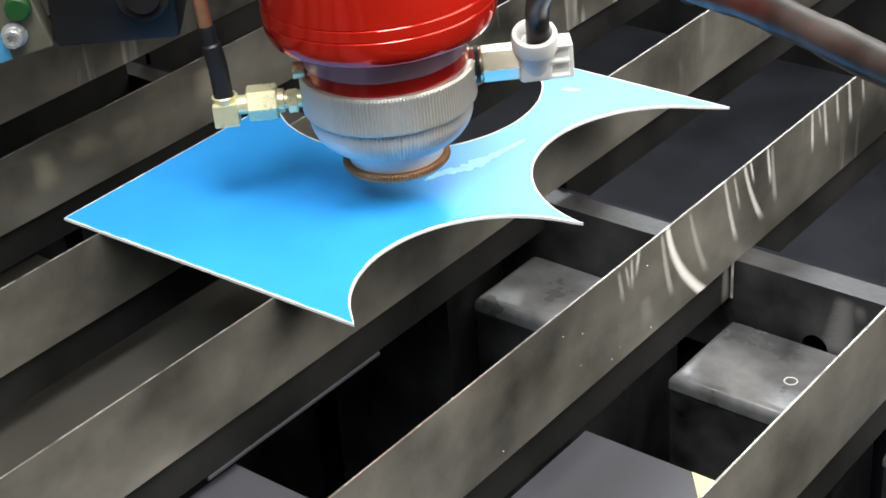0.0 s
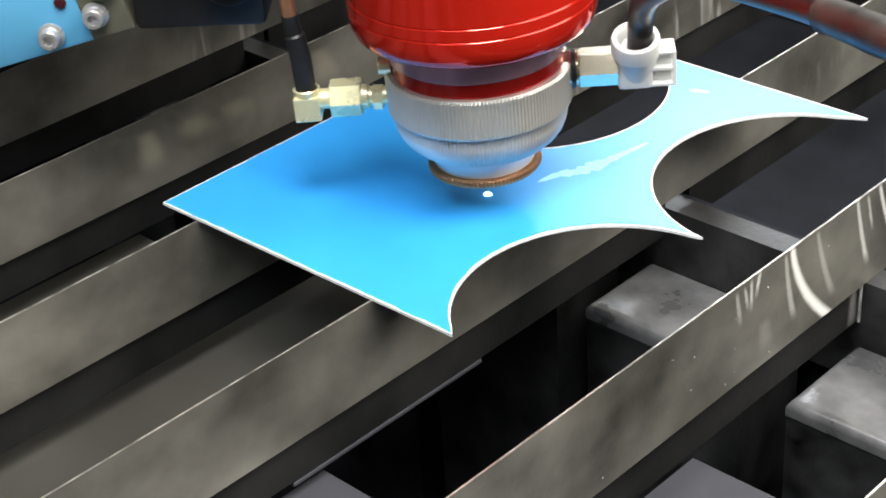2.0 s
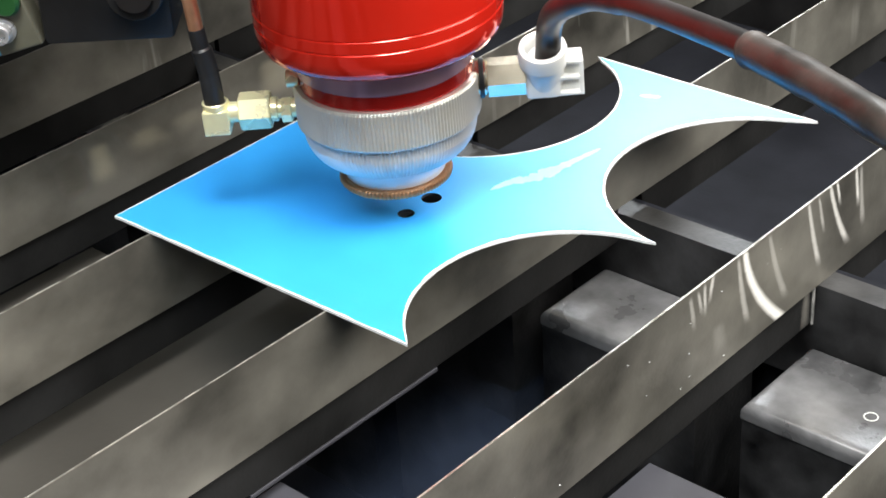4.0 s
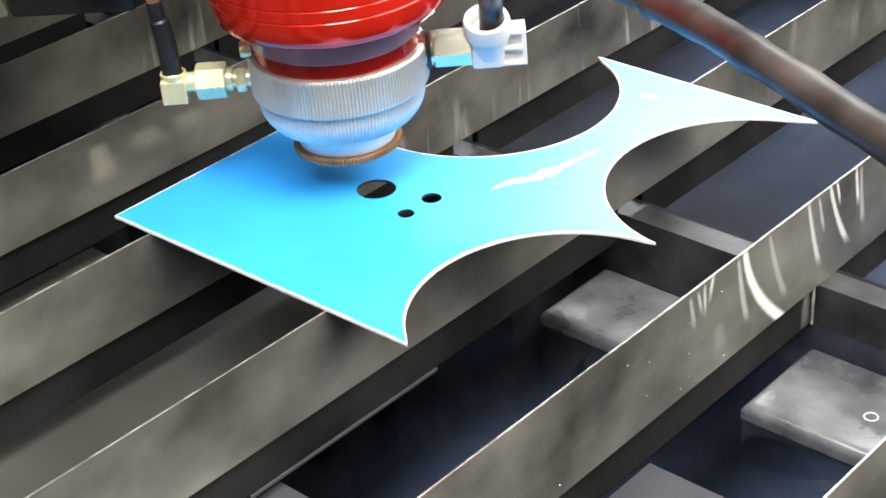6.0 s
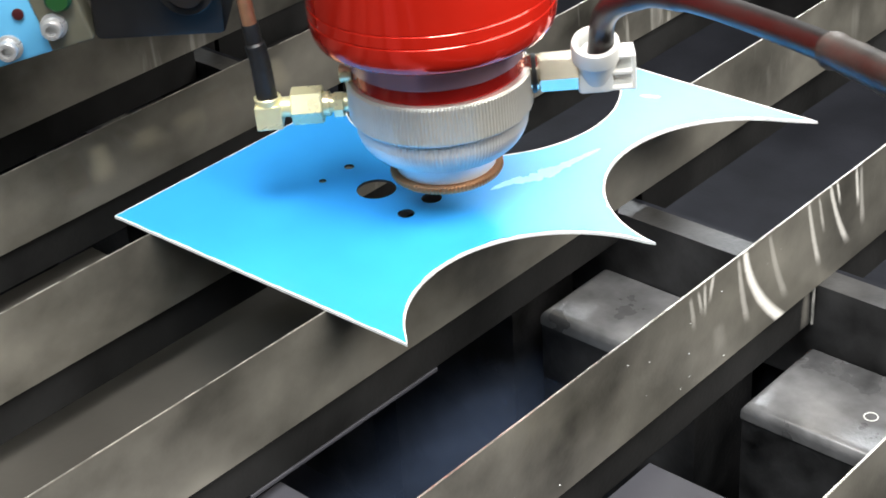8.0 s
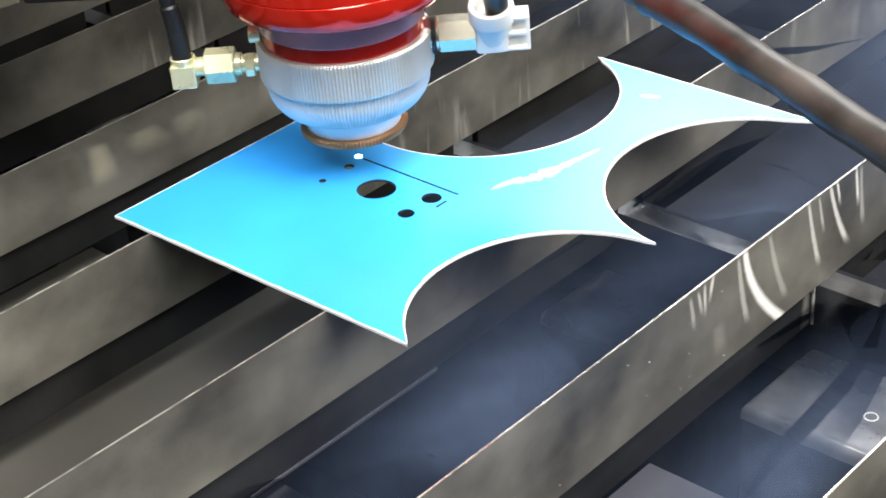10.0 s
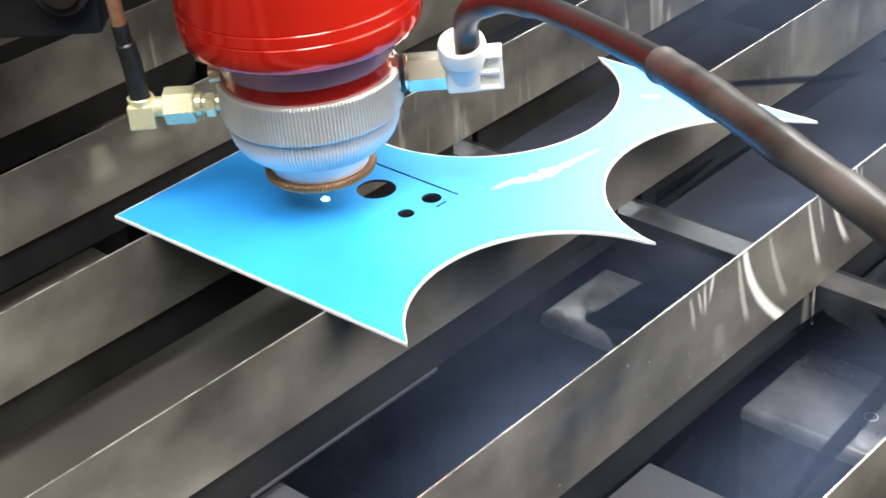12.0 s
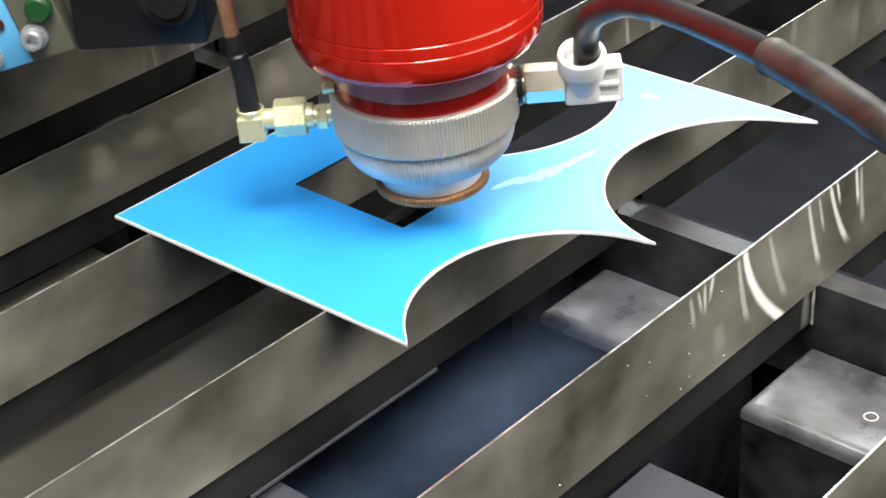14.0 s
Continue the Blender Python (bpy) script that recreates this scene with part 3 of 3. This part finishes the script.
part("ferrule", lathe([(0.0036, 0.0016), (0.0037, 0.0034), (0.0034, 0.0037), (0.0030, 0.0034), (0.0028, 0.0024)], 28, None, None, Matrix.Translation(at(-0.0468, 0, SZ))), BRASS, sma, "", True)
part("sleeve", tube([at(-0.0469, 0, SZ + 0.0022), at(-0.0473, 0, 0.046), at(-0.0482, 0, 0.053), at(-0.0486, 0, 0.0578)], lambda u: 0.0028 if u < 0.62 else 0.0023, 18), SLEEVE, sma, "black shrink sleeve", True)
part("cable", tube([at(-0.0485, 0, 0.0560), at(-0.0490, 0, 0.064), at(-0.0496, 0, 0.075), at(-0.049, 0, 0.10)], 0.0020, 14), WIRE, sma, "copper-coloured cable", True)

# ---- carriage parts beside the head ----
carriage = thing("head_carriage", "black carriage with light blue bracket and socket screws beside the head", "carriage")
CN = -0.022
part("motor_block", box(-0.0330, 0.0040, 0.0, 0.050, 0.0, 0.16, 0.002), DARK, carriage, "black motor block", True).matrix_local = oriented(-0.0640, CN, 0.0440)
boss = part("round_boss", rod(at(-0.0690, CN, 0.0600), at(-0.0690, CN + 0.004, 0.0600), 0.0080, 40), DARK, carriage, "black round boss with recessed socket", True)
part("socket_ring", lathe([(0.0040, 0), (0.0052, 0.0002), (0.0052, 0.0012), (0.0040, 0.0014)], 32, None, None, Matrix.Translation(at(-0.0690, CN + 0.0042, 0.0600)) @ NEAR.to_track_quat("Z", "Y").to_matrix().to_4x4()), RUBBER, boss, "", True)
# next three: unseen black blocks added to shade the far slats and sheet
part("shade_beam", box(-0.36, 0.025, 0.0, 0.27, 0.0, 0.12, 0.004), DARK, carriage, "black gantry beam added out of view to shade the far slats").matrix_local = oriented(0, -0.037, 0.088)
part("shade_carriage_plate", box(-0.112, 0.0, 0.0, 0.055, 0.0, 0.14, 0.002), DARK, carriage, "black plate added out of view above the bracket to block light").matrix_local = oriented(-0.0580, CN - 0.004, 0.0680)
part("shade_rail_plate", box(-0.36, -0.025, 0.0, 0.25, 0.0, 0.024, 0.002), DARK, carriage, "black lower plate added out of view to shade the far slats").matrix_local = oriented(0, -0.062, 0.063)
bracket = part("bracket", box(-0.0520, 0.0, 0.0, 0.008, 0.0, 0.020, 0.0008), SKY, carriage, "light blue painted bracket", True)
bracket.matrix_local = oriented(-0.1035, CN - 0.0005, 0.0432) @ pose(0, 0, 0, 0, -15, 0)
part("cheek_plate", box(-0.0062, 0.0066, 0.0, 0.009, 0.0, 0.05, 0.0006), KHAKI, carriage, "khaki grey metal cheek plate").matrix_local = oriented(-0.1035, CN, 0.0432) @ pose(0, 0, 0, 0, -15, 0)
part("green_plug", lathe([(0.0030, 0), (0.0038, 0.001), (0.0038, 0.003), (0.003, 0.004)], 24), GREEN, carriage, "dark green plastic plug", True).matrix_local = Matrix.Translation(at(-0.1050, CN - 0.001, 0.0580)) @ NEAR.to_track_quat("Z", "Y").to_matrix().to_4x4()
for br, bz in ((-0.1212, 0.0438), (-0.1077, 0.0496)):
    m = NEAR.to_track_quat("Z", "Y").to_matrix().to_4x4()
    bolt = part("socket_screw", lathe([(0.0029, 0), (0.0029, 0.0040), (0.0026, 0.0044), (0.0016, 0.0044), (0.0014, 0.0022)], 30), SCREW, carriage, "bright steel socket screw", True)
    bolt.matrix_local = Matrix.Translation(at(br, CN, bz)) @ m
    part("washer", lathe([(0.0034, -0.0002), (0.0038, 0.0000), (0.0038, 0.0008), (0.0034, 0.0010)], 28), SCREW, bolt, "", True)

# small dark disc added in place of the bracket's hole
part("bracket_hole", lathe([(0.0012, 0), (0.0017, 0.0002), (0.0017, 0.0006), (0.0012, 0.0008)], 24), MAROON, carriage, "dark maroon disc standing for a hole in the bracket", True).matrix_local = Matrix.Translation(at(-0.1172, CN - 0.0004, 0.0535)) @ NEAR.to_track_quat("Z", "Y").to_matrix().to_4x4()

# ---- cutting spark ----
GLOW = bpy.data.materials.new("white_hot_spark")
GLOW.use_nodes = True
GLOW.node_tree.nodes["Principled BSDF"].inputs["Base Color"].default_value = (0.6, 0.95, 1, 1)
GLOW.node_tree.nodes["Principled BSDF"].inputs["Emission Color"].default_value = (0.55, 0.95, 1, 1)
GLOW.node_tree.nodes["Principled BSDF"].inputs["Emission Strength"].default_value = 6
spark = tagged(mesh_object("cutting_spark", lathe([(0.0007, -0.0001), (0.0012, 0.00008), (0.0010, 0.0003), (0.0003, 0.0005)], 16), GLOW, None, "", True), "small white-hot cutting spark under the nozzle", "spark")

# ---- cutting smoke: soft rigid wisps drawn up between the slats ----
def smoke_material(name, density):
    m = bpy.data.materials.new(name)
    m.use_nodes = True
    nt = m.node_tree
    bs = nt.nodes["Principled BSDF"]
    bs.inputs["Base Color"].default_value = (0.24, 0.33, 0.55, 1)
    bs.inputs["Roughness"].default_value = 1.0
    bs.inputs["Specular IOR Level"].default_value = 0.0
    tc = nt.nodes.new("ShaderNodeTexCoord")
    mp = nt.nodes.new("ShaderNodeMapping")
    mp.inputs["Location"].default_value, mp.inputs["Scale"].default_value = (-1, -1, -1), (2, 2, 2)
    ball = nt.nodes.new("ShaderNodeTexGradient")
    ball.gradient_type = "QUADRATIC_SPHERE"
    nt.links.new(tc.outputs["Generated"], mp.inputs["Vector"])
    flat = nt.nodes.new("ShaderNodeVectorMath")
    flat.operation = "MULTIPLY"
    flat.inputs[1].default_value = (1, 1, 0)
    nt.links.new(mp.outputs[0], flat.inputs[0])
    nt.links.new(flat.outputs[0], ball.inputs["Vector"])
    cloud = nt.nodes.new("ShaderNodeTexNoise")
    cloud.inputs["Scale"].default_value, cloud.inputs["Detail"].default_value, cloud.inputs["Distortion"].default_value = 28, 4, 0.8
    nt.links.new(tc.outputs["Object"], cloud.inputs["Vector"])
    mul = nt.nodes.new("ShaderNodeMath")
    mul.operation = "MULTIPLY"
    nt.links.new(ball.outputs["Fac"], mul.inputs[0])
    nt.links.new(cloud.outputs["Fac"], mul.inputs[1])
    thin = nt.nodes.new("ShaderNodeMath")
    thin.operation = "MULTIPLY"
    thin.inputs[1].default_value = density
    nt.links.new(mul.outputs[0], thin.inputs[0])
    nt.links.new(thin.outputs[0], bs.inputs["Alpha"])
    return m


SMOKE = smoke_material("thin_blue_smoke", 0.19)
HAZE = smoke_material("faint_blue_haze", 0.24)
VEIL = smoke_material("barely_seen_blue_haze", 0.05)
WISPS = []
for k, (x, y, z, sx, sy, amount) in enumerate(((0.118, 0.035, -0.034, 0.034, 0.115, 1), (0.118, 0.150, -0.034, 0.034, 0.090, 1), (0.188, 0.060, -0.034, 0.034, 0.12, 1), (0.188, 0.200, -0.03, 0.034, 0.10, 1),
                                     (0.050, 0.120, -0.030, 0.033, 0.10, 1), (0.118, -0.060, -0.034, 0.034, 0.07, 1), (0.060, 0.270, 0.021, 0.090, 0.16, 1),
                                     (0.140, 0.010, 0.012, 0.080, 0.13, 1), (0.165, 0.200, 0.021, 0.080, 0.14, 1))):
    bm = bmesh.new()
    bmesh.ops.create_icosphere(bm, subdivisions=4, radius=1)
    for v in bm.verts:
        n = 1 + 0.25 * noise.noise(v.co * 1.6 + Vector((k * 7.1, 0, 0)))
        v.co = Vector((v.co.x * n * sx, v.co.y * n * sy, v.co.z * n * 0.006))
    wisp = tagged(mesh_object("smoke_wisp", bm, SMOKE if sx < 0.05 else VEIL if y < 0.1 else HAZE, None, "", True), "thin bluish drifting wisp of cutting smoke", "smoke", "smoke between the slats")
    WISPS.append((wisp, x, y, z, amount))

# ---- hose from the fitting ----
hose = thing("air_hose", "glossy black air hose arching away from the fitting", "hose")
PIVOT = Vector((0.0309, 0.0273, 0.0450))
part("tube", tube([SOCKET @ Vector((0, 0, 0.0015)), SOCKET @ Vector((0, 0, 0.0095)), at(0.0422, 0.0070, 0.0550), at(0.0432, 0.0150, 0.0622), at(0.0462, 0.026, 0.0690), (0.0633, 0.0055, 0.0750), (0.0855, -0.0082, 0.0824), (0.1132, -0.0285, 0.0912), (0.1379, -0.0479, 0.0990), (0.1588, -0.0647, 0.1048), (0.1774, -0.0801, 0.1094), (0.1919, -0.0906, 0.1118), (0.2112, -0.1053, 0.1152), (0.2420, -0.1270, 0.1210), (0.2800, -0.1500, 0.1280), (0.3250, -0.1650, 0.1300), (0.3900, -0.1700, 0.1250)], lambda u: 0.0034 if u < 0.35 else 0.0030, 28), RUBBER, hose, "", True)
part("sheath", tube([(0.1340, -0.0448, 0.0977), (0.1379, -0.0479, 0.0990), (0.1588, -0.0647, 0.1048), (0.1774, -0.0801, 0.1094), (0.1919, -0.0906, 0.1118), (0.2112, -0.1053, 0.1152), (0.2420, -0.1270, 0.1210), (0.2800, -0.1500, 0.1280), (0.3250, -0.1650, 0.1300), (0.3900, -0.1700, 0.1250)], lambda u: 0.0033 if u < 0.005 else 0.0037 - 0.0005 * min(1.0, u / 0.4) + 0.00010 * math.sin(u * 43) + 0.00007 * math.sin(u * 97 + 1), 28), SHEATH, hose, "worn dark brown outer sheath", True)


# ---- what moves ----
HEAD_ROWS = [(0, 74.2, 65.8), (0.5, 74.0, 66.0), (1, 74.5, 65.0), (1.5, 73.8, 65.8), (2, 70.3, 59.8), (2.5, 64.5, 58.5), (3, 69.6, 50.5), (3.2, 68.6, 50.5),
             (3.7, 65.5, 49.5), (4.2, 58.0, 55.0), (4.7, 47.0, 59.0), (5.0, 46.0, 52.0), (5.3, 51.0, 47.0), (5.5, 54.6, 49.0), (6, 37.5, 58.0), (6.5, 35.5, 57.0), (7, 33.8, 48.0), (7.5, 61.6, 53.0), (7.6, 71.7, 55.4), (8, 71.4, 62.5), (8.2, 71.3, 67.5),
             (8.6, 65.0, 67.5), (9.4, 47.0, 67.0), (10.3, 29.0, 65.0), (10.5, 29.2, 61.0), (11, 27.8, 49.5), (11.5, 30.6, 42.2), (12, 42.2, 42.2), (12.5, 52.5, 42.2), (13, 64.0, 42.8), (13.5, 72.0, 44.5), (14, 72.8, 54.8)]
# turn of the hose about its socket, degrees as a turning vector
HOSE_TURNS = [(0, -2.3, -2.6, -3.6), (1, -2, -2.5, -2.5), (1.5, -1.4, -2.5, -1), (2.2, -2.5, -1, -1), (3, -3.5, 0.7, -1), (3.2, -3.4, 0.7, -0.8), (5.5, -0.2, 3.1, 5.5), (6, -1, -0.4, 1.6), (6.5, 1.2, -1.3, 1.5), (7, 0.1, -2.2, 1), (7.5, -0.5, -0.6, 0.3), (8.2, -1.2, 2.4, 3.4), (9.4, 4, -2, 4), (10.5, 8.8, -6, 4.1), (11, 6.3, -3, 4.2), (11.5, 8.9, -2.4, 8.3), (12, 3.8, 0.1, 5.9), (12.5, 5.6, -4.6, 3.7), (13, 4.1, -3.9, 2.7), (13.5, -0.8, -1.6, 0), (14, 0, -0.7, -0.6)]
LEAN = Matrix.Rotation(radians(1.5), 4, NEAR)


def head_place(t):
    for (t0, x0, y0), (t1, x1, y1) in zip(HEAD_ROWS, HEAD_ROWS[1:]):
        if t0 <= t <= t1:
            u = (t - t0) / (t1 - t0)
            return x0 + (x1 - x0) * u, y0 + (y1 - y0) * u
    return HEAD_ROWS[-1][1:]


def hose_turn(t):
    for a, b in zip(HOSE_TURNS, HOSE_TURNS[1:]):
        if a[0] <= t <= b[0]:
            u = (t - a[0]) / (b[0] - a[0])
            return Vector([a[k] + (b[k] - a[k]) * u for k in (1, 2, 3)])
    return Vector(HOSE_TURNS[-1][1:])


def hose_pose(t):
    w = hose_turn(t)
    x, y = head_place(t)
    turn = Matrix.Rotation(radians(w.length), 4, w.normalized())
    return pose(x / 1000, y / 1000, T) @ Matrix.Translation(PIVOT) @ turn @ Matrix.Translation(-PIVOT)


def falling(ob, t, x=0.0, y=0.0, tilt=8, end=-0.1695):
    rows = [(0, pose(x, y, 0)), (t, pose(x, y, 0))]
    for dt in (0.1, 0.2):
        rows.append((t + dt, pose(x, y, -4.9 * dt * dt, tilt * dt * 5, tilt * dt * 3)))
    rows += [(t + 0.3, pose(x, y, end)), (max(14, t + 0.4), pose(x, y, end))]
    walk(ob, rows)


def motions():
    times = sorted({r[0] for r in HEAD_ROWS} | {r[0] for r in HOSE_TURNS})
    walk(head, [(t, pose(x / 1000, y / 1000, T) @ LEAN) for t, x, y in HEAD_ROWS])
    walk(carriage, [(t, pose(x / 1000, y / 1000, T)) for t, x, y in HEAD_ROWS])
    walk(hose, [(t, hose_pose(t)) for t in times])
    burning = ((1.9, 2.7), (2.9, 3.4), (4.6, 5.75), (6.1, 6.75), (6.85, 7.15), (8.3, 13.6))
    rows = []
    for t in sorted({r[0] for r in HEAD_ROWS} | {u for b in burning for u in b} | {u + 0.05 for b in burning for u in b}):
        x, y = head_place(t)
        lit = any(a + 0.02 < t < b + 0.02 for a, b in burning)
        rows.append((t, pose(x / 1000, y / 1000, T if lit else T + 0.007)))
    walk(spark, rows)
    for i, (ob, x, y, z, often) in enumerate(WISPS):
        sunk = -0.19 if x != 0.118 or y > 0.1 else -0.056
        slide = -0.022 if sunk > -0.1 else 0.0
        up = min(z - (0.03 if often else 0.06), -0.050)
        rest = (x + slide, y - slide, sunk)
        deep = (x + 2.5 * slide, y - 2.5 * slide, min(sunk, -0.095))
        rows = [(0, pose(x, y - 0.01, -0.19)), (1.8, pose(x, y - 0.01, -0.19)), (2.5, pose(*deep)), (4.2, pose(*deep)), (5.4, pose(x, y, up)), (6.6, pose(x, y + 0.006, up)), (7.5, pose(*deep)), (8.6, pose(*rest)),
                (10.0, pose(x, y - 0.004, z)), (10.8, pose(x, y + 0.002, z + 0.003)), (11.6, pose(x, y + 0.010, z)), (12.6, pose(x, y + 0.016, up - 0.02)), (13.4, pose(*rest)), (14, pose(*rest))]
        walk(ob, rows)
    for d, (size, x, y, r), t in zip(discs, HOLES, (5.75, 2.75, 3.6, 6.75, 7.2)):
        falling(d, t, x, y)
    for ob, t in slivers:
        falling(ob, t, tilt=0)
    falling(slug, 13.65, tilt=2)


motions()
